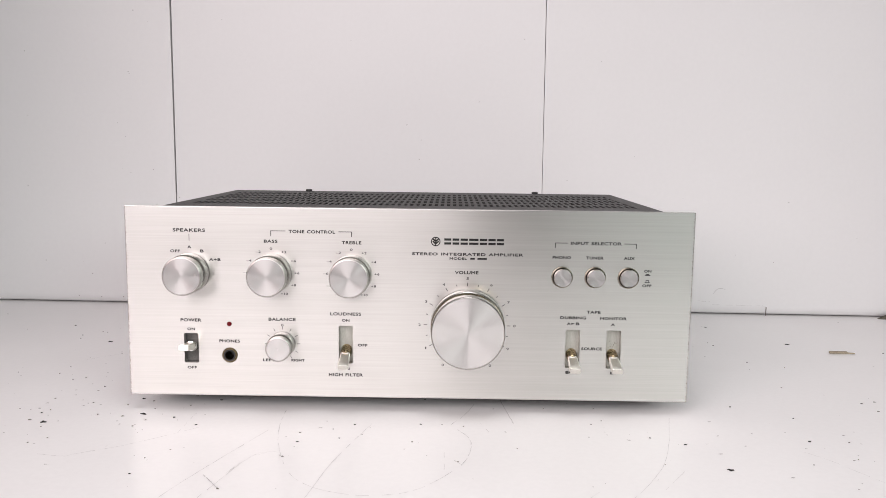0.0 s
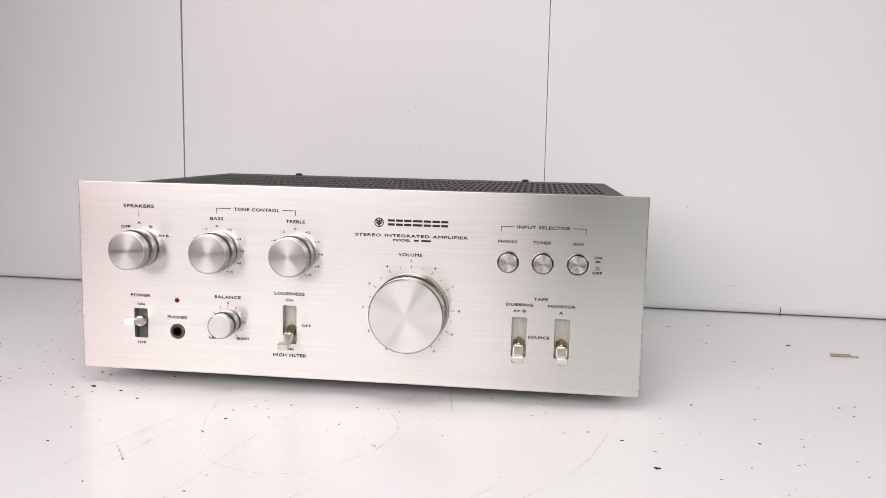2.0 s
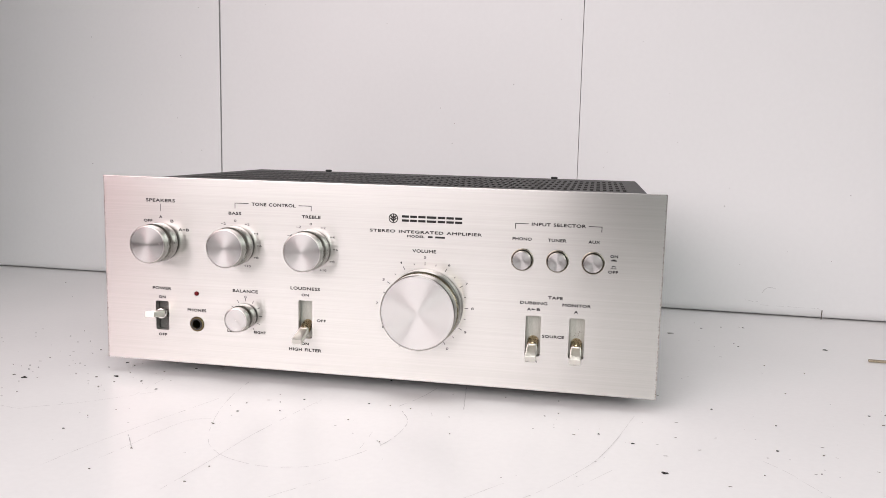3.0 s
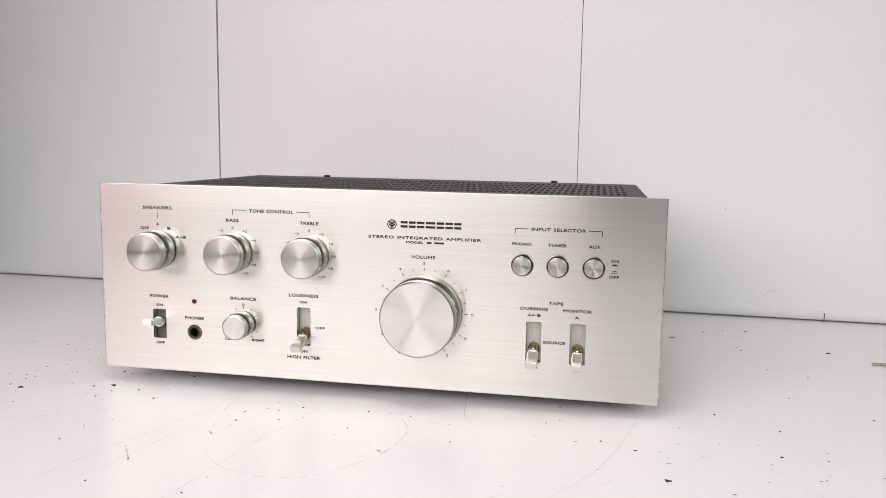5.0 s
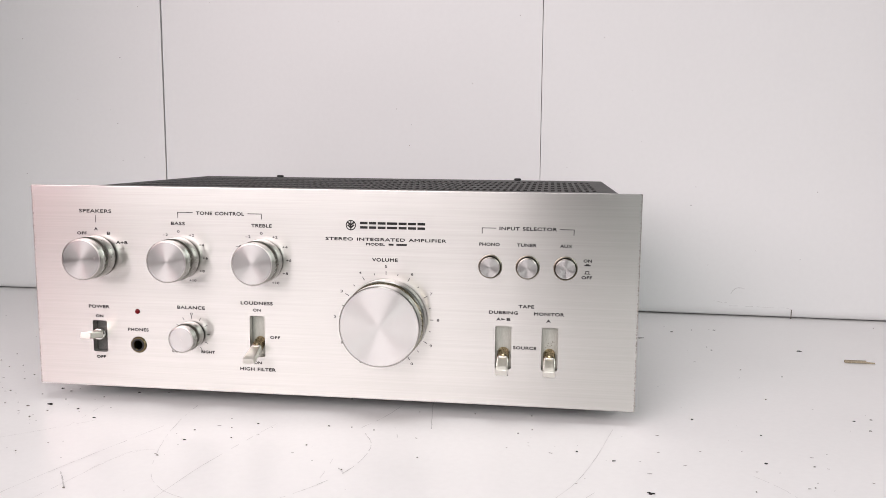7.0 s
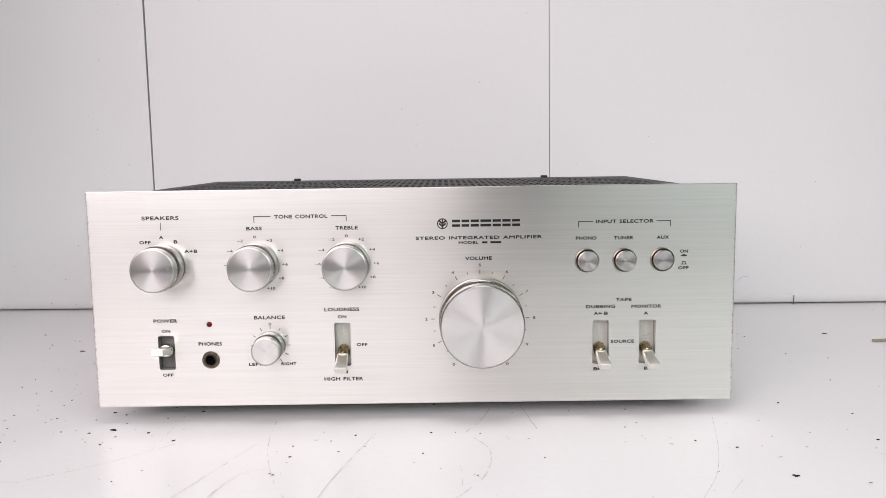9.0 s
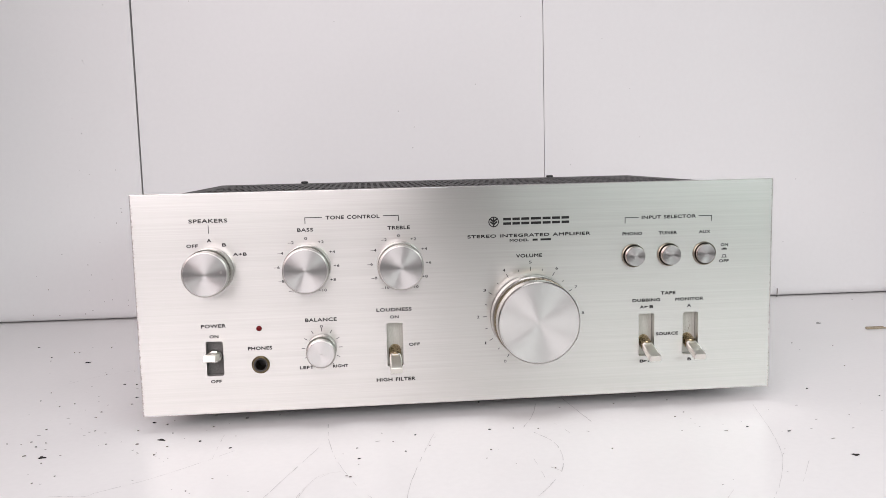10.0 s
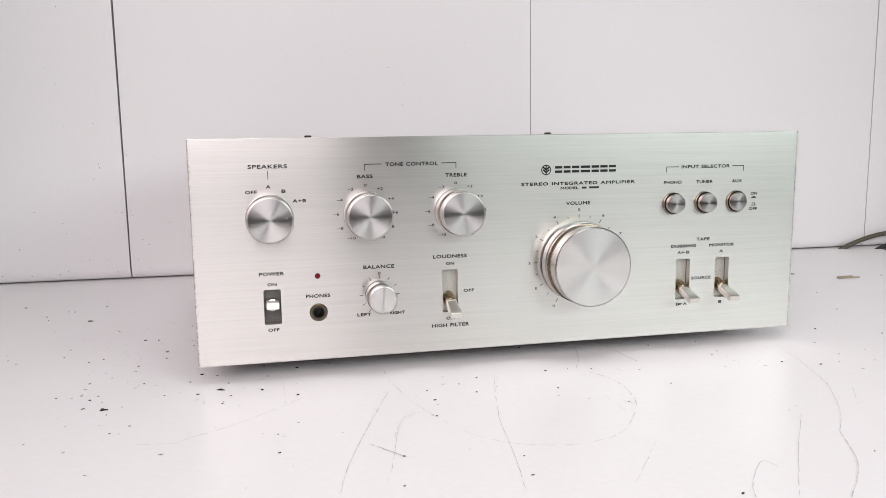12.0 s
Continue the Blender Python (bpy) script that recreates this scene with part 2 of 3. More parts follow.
def wall_board(u0, u1, thick=0.0155, foot=0.0095, deep=0.006, low_z=0.0015):
    """An upright board with eased edges whose rounded lower edge hangs just over the table."""
    bm = bmesh.new()
    low = [(deep * (1 - math.sin(radians(a))), low_z + foot * (1 - math.cos(radians(a)))) for a in range(0, 91, 10)]
    profile = low + [(0.0, 1.66), (thick, 1.66), (thick, low_z)]
    ends = [[bm.verts.new((u, y, z)) for y, z in profile] for u in (u0, u1)]
    for k in range(len(profile)):
        j = (k + 1) % len(profile)
        bm.faces.new((ends[0][k], ends[0][j], ends[1][j], ends[1][k]))
    for end in ends:
        bm.faces.new(end)
    tall = [e for e in bm.edges if all(v.co.y < 1e-6 for v in e.verts) and abs(e.verts[0].co.z - e.verts[1].co.z) > 1]
    bmesh.ops.bevel(bm, geom=tall, offset=0.0006, segments=2, affect="EDGES", profile=0.5)
    return bm


def build_room():
    wall = part("wall_north", box(-2.35, 1.75, 0.016, 0.10, -0.75, 1.66), GAP)
    wall.matrix_world = WALL
    tagged(wall, "white boarded wall with narrow vertical joints behind the table", "wall", kind="structure")
    edges = [(-2.35, 0)] + list(SEAMS) + [(1.75, 0)]
    for (a, ga), (b, gb) in zip(edges, edges[1:]):
        board = part("panel", wall_board(a + ga * MM / 2, b - gb * MM / 2), WALL_PAINT, wall)
        # the joints widen slightly towards the ceiling
        for v in board.data.vertices:
            near = a if v.co.x < (a + b) / 2 else b
            v.co.x += (0.0007 if near == a else -0.0007) * max(0.0, v.co.z) * (ga if near == a else gb)
    rnd = random.Random(11)
    pits = bmesh.new()
    spots = [(rnd.uniform(-0.55, 0.62), rnd.uniform(0.03, 0.34), rnd.uniform(0.0003, 0.0007)) for _ in range(46)]
    spots += [(rnd.gauss(-0.30, 0.05), abs(rnd.gauss(0, 0.06)) + 0.006, rnd.uniform(0.0003, 0.0008)) for _ in range(34)]
    for u, z, r in spots:
        pits.faces.new([pits.verts.new((u + r * rnd.uniform(0.5, 1) * math.cos(k * math.pi / 3), -0.0002, z + r * rnd.uniform(0.5, 1) * math.sin(k * math.pi / 3))) for k in range(6)])
    tagged(part("speck", pits, CHIP_GREY, wall), kind="stuff")
    nick = bmesh.new()
    bar(0, 0.0006, 0.0003, 0.0098, 0.0010, 0, nick)
    part("nick", nick, CHIP_GREY, wall, at=(0.3725, -0.0003, 0.0))
    floor = part("floor", box(-2.4, 1.9, -2.0, 0.6, -0.80, -0.75), FLOOR_MAT)
    tagged(floor, "plain grey floor of the room", "floor", kind="structure")
    ceiling = part("ceiling", box(-2.4, 1.9, -2.0, 0.6, 1.66, 1.72), CEILING_PAINT)
    tagged(ceiling, "plain grey ceiling of the room", "ceiling", kind="structure")
    west = part("wall_west", box(-2.40, -2.30, -2.0, 0.6, -0.75, 1.66), ROSE_PAINT)
    tagged(west, "plain dusty rose side wall", "wall", kind="structure")
    east = part("wall_east", box(1.70, 1.80, -2.0, 0.6, -0.75, 1.66), ROOM_PAINT)
    tagged(east, "plain grey side wall", "wall", kind="structure")
    south = part("wall_south", box(-2.30, 1.70, -1.95, -1.87, -0.75, 1.66), SOUTH_PAINT)
    tagged(south, "plain grey back wall of the room", "wall", kind="structure")
    # two unseen slanting walls, each added with an opening round the area lamps
    for name, at, turn, ends, wide, low, high in (("lamp_wall_southwest", (-0.74, -1.30), -26.0, (-1.70, 1.03), 0.99, 0.25, 1.33),
                                                  ("lamp_wall_southeast", (0.798, -1.274), 36.5, (-0.655, 1.15), 0.63, 0.36, 0.82)):
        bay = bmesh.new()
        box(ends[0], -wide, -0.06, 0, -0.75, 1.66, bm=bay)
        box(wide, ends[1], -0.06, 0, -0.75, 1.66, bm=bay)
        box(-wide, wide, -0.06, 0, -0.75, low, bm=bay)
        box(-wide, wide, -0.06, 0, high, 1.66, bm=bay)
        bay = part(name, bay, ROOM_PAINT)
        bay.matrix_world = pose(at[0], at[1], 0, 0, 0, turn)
        tagged(bay, "unseen grey slanting wall added round an area lamp", "wall", kind="structure")
    # Unseen partition, added to keep light off the left end of the boarded wall.
    side = part("light_blocker", box(-0.76, -0.68, -0.34, 0.37, -0.75, 1.66), ROOM_PAINT)
    tagged(side, "unseen grey partition added to shade the left of the wall", "wall", kind="structure")
    return wall


WALL_NORTH = build_room()


# ---- the table ----
def ribbon(run, width, gaps, seed, z=0.00025):
    """A scratch: a thin broken strip along a run of places on the table."""
    rnd = random.Random(seed)
    bm = bmesh.new()
    pts = []
    for (ax, ay), (bx, by) in zip(run, run[1:]):
        k = max(1, int(math.hypot(bx - ax, by - ay) / 0.004))
        pts += [(ax + (bx - ax) * i / k, ay + (by - ay) * i / k) for i in range(k)]
    pts.append(run[-1])
    pts = [(x + rnd.gauss(0, 0.00010), y + rnd.gauss(0, 0.00010)) for x, y in pts]
    for i in range(len(pts) - 1):
        if rnd.random() < gaps:
            continue
        (ax, ay), (bx, by) = pts[i], pts[i + 1]
        d = math.hypot(bx - ax, by - ay) or 1
        w = width * rnd.uniform(0.35, 1.0) / 2
        nx, ny = -(by - ay) / d * w, (bx - ax) / d * w
        bm.faces.new([bm.verts.new(c) for c in ((ax + nx, ay + ny, z), (bx + nx, by + ny, z), (bx - nx, by - ny, z), (ax - nx, ay - ny, z))])
    return bm


def bend(run, steps=6):
    """A smooth line through a few places."""
    pts = [Vector(p) for p in run]
    ends = [2 * pts[0] - pts[1]] + pts + [2 * pts[-1] - pts[-2]]
    line = []
    for a, b, c, d in zip(ends, ends[1:], ends[2:], ends[3:]):
        for i in range(steps):
            t = i / steps
            p = 0.5 * (2 * b + (c - a) * t + (2 * a - 5 * b + 4 * c - d) * t * t + (3 * b - a - 3 * c + d) * t ** 3)
            line.append((p.x, p.y))
    return line + [tuple(pts[-1])]


def flake(size, stretch, seed):
    """An uneven flat chip with a little thickness."""
    rnd = random.Random(seed)
    bm = bmesh.new()
    n = 9
    low, high = [], []
    for k in range(n):
        a = 2 * math.pi * k / n
        r = size / 2 * rnd.uniform(0.35, 1.15)
        x, y = r * stretch * math.cos(a), r * math.sin(a)
        low.append(bm.verts.new((x, y, 0.0001)))
        high.append(bm.verts.new((x * 0.8, y * 0.8, 0.0005)))
    bm.faces.new(high)
    for k in range(n):
        bm.faces.new((low[k], low[(k + 1) % n], high[(k + 1) % n], high[k]))
    return bm


def wall_scuff(width, gaps, *run):
    """A faint grey rub mark on the boarded wall; places along it and over the table in millimetres."""
    bm = ribbon(bend([(u * MM, z * MM) for u, z in run]), width * MM, gaps, 7 + len(run))
    for v in bm.verts:
        v.co = (v.co.x, -0.0003, v.co.y)
    part("scuff", bm, SCUFF, WALL_NORTH)


wall_scuff(0.9, 0.0, (315.6, 23.6), (317.6, 26.8), (320.4, 29.2), (324, 29.6), (328, 28.9))
wall_scuff(0.5, 0.35, (315, 11.6), (337, 11.4), (355, 11.0), (368, 11.2), (372.0, 9.8))
wall_scuff(0.6, 0.3, (300, 16.0), (306, 14.8), (312, 14.6))


def build_table():
    table = tagged(new("table"), "white painted worn table with scratches and dark chips", "table")
    top = bmesh.new()
    a = math.tan(radians(-2.46))
    corners = [(-0.60, -0.65), (1.4, -0.65), (1.4, 0.3690 + 1.4 * a), (-0.60, 0.3690 - 0.60 * a)]
    lo = [top.verts.new((x, y, -0.03)) for x, y in corners]
    hi = [top.verts.new((x, y, 0.0)) for x, y in corners]
    top.faces.new(hi)
    top.faces.new(lo[::-1])
    for k in range(4):
        top.faces.new((lo[k], lo[(k + 1) % 4], hi[(k + 1) % 4], hi[k]))
    top = part("tabletop", top, TABLE_PAINT, table)
    for x in (-0.55, 1.3):
        for y in (-0.56, 0.22):
            part("leg", box(x - 0.03, x + 0.03, y - 0.03, y + 0.03, -0.75, -0.03, 0.003), TABLE_PAINT, table)
    # scratches: runs of places in millimetres, with their width
    def scratch(width, gaps, *run):
        part("scratch", ribbon(bend([(x * MM, y * MM) for x, y in run]), width * MM, gaps, 40 + len(top.children)), SCRATCH, top)

    scratch(0.40, 0.05, (-213, -83), (-196, -86), (-191, -82), (-170, -69), (-148, -50), (-133, -35))
    scratch(0.40, 0.06, (-87, -38), (-108, -97), (-120, -135), (-125, -158))
    scratch(0.28, 0.25, (-277, 125), (-262, 141), (-244, 152), (-226, 163), (-206, 180))
    scratch(0.40, 0.28, (-84, 15), (-82, -25), (-77, -56), (-69, -84), (-58, -110), (-42, -126), (-20, -134), (0, -132), (14, -124), (27, -107))
    scratch(0.55, 0.25, (27, -107), (37, -89), (42, -66), (41, -48), (34, -33))
    scratch(0.30, 0.15, (-95, -107), (-90, -90), (-84, -78), (-74, -74))
    scratch(0.28, 0.20, (-143, -7), (-143, -45))
    scratch(0.75, 0.10, (-107, -110), (-101, -118), (-93, -129))
    scratch(0.45, 0.15, (-25, -35), (-29, -50))
    scratch(0.32, 0.20, (-22, -24), (-30, -54), (-40, -98), (-46, -140), (-52, -172))
    scratch(0.60, 0.00, (65, 30), (68, 3), (71, -20))
    scratch(0.45, 0.15, (46, 19), (39, -4), (28, -28))
    scratch(0.30, 0.25, (49, -20), (54, -37))
    scratch(0.26, 0.25, (26, -72), (26, -99))
    scratch(0.26, 0.20, (23, -139), (-6, -178))
    scratch(0.32, 0.12, (177, -6), (165, -52), (153, -87), (138, -115), (123, -137), (111, -151))
    scratch(0.55, 0.04, (111, -151), (103, -168), (94, -184), (82, -198), (69, -211))
    scratch(0.26, 0.20, (162, -97), (145, -122))
    scratch(0.80, 0.00, (32, -85), (36, -91))
    scratch(0.35, 0.15, (243, -65), (252, -77), (260, -93), (268, -109))
    scratch(0.42, 0.08, (109, -126), (84, -158), (50, -205))
    scratch(0.50, 0.10, (59, -179), (56, -172), (46, -182), (38, -192), (33, -202))
    scratch(0.26, 0.15, (-79, -75), (-88, -87), (-93, -103), (-98, -126), (-105, -153))
    # chips in the paint: x, y and size in millimetres; the larger ones bare dark wood, the others grey
    behind_dark = ((-346, 254, 3.2), (-320, 213, 2.4), (-284, 189, 4.4), (-280, 240, 2.4), (-234, 116, 3.2), (-225, 114, 2.4), (-216, 81, 3.8), (288, 277, 3.4),
                   (272, 200, 2.6), (343, 207, 4.4), (417, 178, 2.6), (249, 264, 4.0), (227, 20, 2.4), (325, 31, 3.0))
    behind_grey = ((-384, 235, 1.6), (-441, 304, 2.2), (-256, 147, 1.6), (-314, 86, 1.5), (-280, 103, 2.0), (-262, 68, 2.0), (-254, 73, 2.2), (-280, 84, 2.4),
                   (-230, 51, 2.4), (-316, 200, 1.6), (-307, 228, 2.2), (-302, 226, 2.2), (-215, 65, 2.4), (-205, 150, 2.2), (-200, 92, 2.2), (270, 210, 2.0),
                   (437, 307, 2.0), (282, 141, 2.2), (282, 68, 1.8), (218, 235, 5.6), (268, 274, 3.0), (308, 126, 2.2), (336, 35, 2.6), (328, 14, 2.8))
    front_dark = ((-247, -10, 2.2), (-237, -28, 5.2), (-178, -10, 4.2), (-190, 23, 3.8), (-134, 22, 3.4), (-136, -30, 2.8), (-155, -16, 2.8), (-65, -58, 2.4),
                  (-33, -26, 2.2), (-40, -51, 1.6), (10, -24, 2.4), (11, 29, 2.2), (254, -47, 3.0), (174, -55, 2.8), (189, -94, 4.6), (155, -44, 1.8),
                  (262, -3, 2.0), (30, -198, 2.6), (-148, -110, 1.8))
    front_grey = ((-253, 21, 2.4), (-222, 13, 1.8), (-253, -1, 2.0), (-244, -4, 2.0), (-266, -2, 1.6), (-248, -24, 3.2), (-234, -37, 1.8), (-208, -12, 2.2),
                  (-190, -15, 4.0), (-181, 18, 2.6), (-196, 9, 1.8), (-176, -34, 2.6), (-172, -22, 1.8), (-220, -57, 1.8), (-228, -65, 1.6), (-148, -87, 1.6),
                  (-152, 9, 1.8), (-174, 1, 1.8), (-66, -42, 1.8), (-46, -35, 1.5), (-94, -128, 2.6), (70, -65, 1.8), (94, 11, 1.6), (130, -13, 1.6))
    middle_grey = ((34, -87, 2.0), (38, -27, 2.0), (24, -24, 1.6), (-69, -82, 2.2), (6, -56, 2.4), (-42, -141, 1.8), (-45, -161, 2.6), (-99, -158, 2.2),
                   (278, -48, 2.0), (270, -76, 1.5), (240, -85, 1.5), (110, -175, 1.5), (129, 12, 1.8), (122, -20, 1.8))
    rnd = random.Random(5)
    shapes = [flake(1.0, rnd.uniform(0.9, 1.3), 100 + k) for k in range(7)]
    for k, bm in enumerate(shapes):
        shapes[k] = bpy.data.meshes.new("paint_chip")
        bm.to_mesh(shapes[k])
        bm.free()
    tones = {}
    for group, mat in ((behind_dark, CHIP), (front_dark, CHIP), (behind_grey, CHIP_GREY), (front_grey, CHIP_GREY), (middle_grey, CHIP_GREY)):
        for x, y, size in group:
            k = rnd.randrange(7)
            if (k, mat.name) not in tones:
                tones[k, mat.name] = shapes[k].copy()
                tones[k, mat.name].materials.append(mat)
            chip = new("paint_chip", tones[k, mat.name])
            chip.parent, chip.location = top, (x * MM, y * MM, 0)
            big = 1.05 if size > 4.1 else 0.72 if mat == CHIP else 0.58
            chip.scale = (size * MM * big, size * MM * big * rnd.uniform(0.45, 0.85), 1)
            chip.rotation_euler.z = rnd.uniform(-0.5, 0.5)
    specks = bmesh.new()
    spots = [(rnd.gauss(-0.24, 0.07), rnd.gauss(0.05, 0.09)) for _ in range(80)]
    spots += [(rnd.uniform(-0.28, 0.32), rnd.gauss(-0.05, 0.04)) for _ in range(80)]
    spots += [(rnd.uniform(0.21, 0.5), rnd.uniform(-0.15, 0.3)) for _ in range(25)]
    for x, y in spots:
        s, k, a = rnd.uniform(0.0002, 0.0006), rnd.uniform(1, 3.2), rnd.uniform(-0.7, 0.7)
        ring = []
        for j in range(6):
            r = s * rnd.uniform(0.5, 1.1)
            px, py = r * k * math.cos(j * math.pi / 3), r * math.sin(j * math.pi / 3)
            ring.append(specks.verts.new((x + px * math.cos(a) - py * math.sin(a), y + px * math.sin(a) + py * math.cos(a), 0.0003)))
        specks.faces.new(ring)
    tagged(part("speck", specks, CHIP_GREY, top), kind="stuff")
    sliver = bmesh.new()
    box(-0.010, 0.006, -0.0016, 0.0016, 0.0003, 0.0022, 0.0006, bm=sliver)
    box(0.004, 0.012, -0.0008, 0.0008, 0.0003, 0.0014, 0.0004, bm=sliver)
    for v in sliver.verts:
        v.co.y += 0.0012 * math.sin(v.co.x * 260)
    sliver = part("wood_splinter", sliver, WOOD)
    sliver.matrix_world = pose(0.3775, 0.175, 0, 0, 0, -8)
    tagged(sliver, "small tan wood splinter lying on the table", "splinter")


build_table()


# ---- the amplifier ----
AMP = tagged(new("amplifier"), "silver stereo amplifier with brushed front panel and black perforated cover", "amplifier")
AMP.matrix_world = pose(0, 0, 0, 0, 0.2, 0)
BOTTOM, TOP, HALF, THICK = 0.0103, 0.1397, 0.190, 0.0045
SLOTS = ((-0.1473, 0.0432, 0.0098, 0.0205), (-0.0423, 0.0470, 0.0096, 0.0262), (0.1113, 0.0462, 0.0098, 0.0264), (0.1390, 0.0462, 0.0098, 0.0264))
BUTTONS = (0.1028, 0.1249, 0.1471)
BUTTON_Z, JACK, LED = 0.0954, (-0.1212, 0.0386), (-0.1212, 0.0602)


def build_panel():
    """The thick front plate with its slots and round holes cut through."""
    me = bpy.data.meshes.new("front_panel")
    bm = box(-HALF, HALF, 0, THICK, BOTTOM, TOP, 0.0003, 2)
    bm.to_mesh(me)
    bm.free()
    ob = new("front_panel", me)
    me.materials.append(PANEL)
    cut = bmesh.new()
    for x, z, w, h in SLOTS:
        made = box(x - w / 2, x + w / 2, -0.02, 0.02, z - h / 2, z + h / 2)
        bmesh.ops.bevel(made, geom=[e for e in made.edges if abs(e.verts[0].co.y - e.verts[1].co.y) > 0.01], offset=0.0011, segments=4, affect="EDGES", profile=0.5)
        tmp = bpy.data.meshes.new("tmp")
        made.to_mesh(tmp)
        made.free()
        cut.from_mesh(tmp)
    for x, z, r in [(b, BUTTON_Z, 0.0066) for b in BUTTONS] + [(*JACK, 0.0046)]:
        ring = lathe([(0, -0.02), (r, -0.02), (r, 0.03), (0, 0.03)], 40)
        bmesh.ops.translate(ring, verts=ring.verts, vec=(x, 0, z))
        tmp = bpy.data.meshes.new("tmp")
        ring.to_mesh(tmp)
        ring.free()
        cut.from_mesh(tmp)
    bmesh.ops.recalc_face_normals(cut, faces=cut.faces)
    cme = bpy.data.meshes.new("cutter")
    cut.to_mesh(cme)
    cut.free()
    cutter = new("cutter", cme)
    mod = ob.modifiers.new("cut", "BOOLEAN")
    mod.object, mod.operation, mod.solver = cutter, "DIFFERENCE", "EXACT"
    bpy.context.view_layer.update()
    done = bpy.data.meshes.new_from_object(ob.evaluated_get(bpy.context.evaluated_depsgraph_get()))
    ob.modifiers.clear()
    ob.data = done
    bpy.data.objects.remove(cutter)
    ob.parent = AMP
    return tagged(ob, "thick brushed aluminium front panel with printed black lettering")


FRONT = build_panel()
PRINT_Y = -0.00012


def lettering(text, x, z, width, height, weight=0.12):
    """Print: the words' box is centred on (x, z) and has this width and height in millimetres."""
    cu = bpy.data.curves.new("lettering", "FONT")
    cu.body, cu.size, cu.resolution_u, cu.space_character, cu.space_word = text, 1.0, 3, 1.06, 1.25
    ob = new("lettering", cu)
    bpy.context.view_layer.update()
    me = bpy.data.meshes.new_from_object(ob.evaluated_get(bpy.context.evaluated_depsgraph_get()))
    bpy.data.objects.remove(ob)
    xs, ys = [v.co.x for v in me.vertices], [v.co.y for v in me.vertices]
    cx, cy = (min(xs) + max(xs)) / 2, (min(ys) + max(ys)) / 2
    kx, ky = width * MM / (max(xs) - min(xs)), height * MM / (max(ys) - min(ys))
    corners = [((v.co.x - cx) * kx, (v.co.y - cy) * ky * 0.80) for v in me.vertices]
    faces = [tuple(p.vertices) for p in me.polygons]
    d = weight * MM
    shifts = ((-d, 0), (d, 0), (0, -d), (0, d))
    me = bpy.data.meshes.new("lettering")
    me.from_pydata([(x0 + sx, -0.00001 * k, z0 + sz) for k, (sx, sz) in enumerate(shifts) for x0, z0 in corners], [],
                   [tuple(i + k * len(corners) for i in f) for k in range(4) for f in faces])
    me.materials.append(INK)
    ob = new("lettering", me)
    ob.parent, ob.location = FRONT, (x * MM, PRINT_Y, z * MM)
    return ob


def strokes(name, bars, w=0.35):
    bm = bmesh.new()
    for x0, z0, x1, z1 in bars:
        bar(x0 * MM, z0 * MM, x1 * MM, z1 * MM, w * MM, 0, bm)
    return part(name, bm, INK, FRONT, at=(0, PRINT_Y, 0))


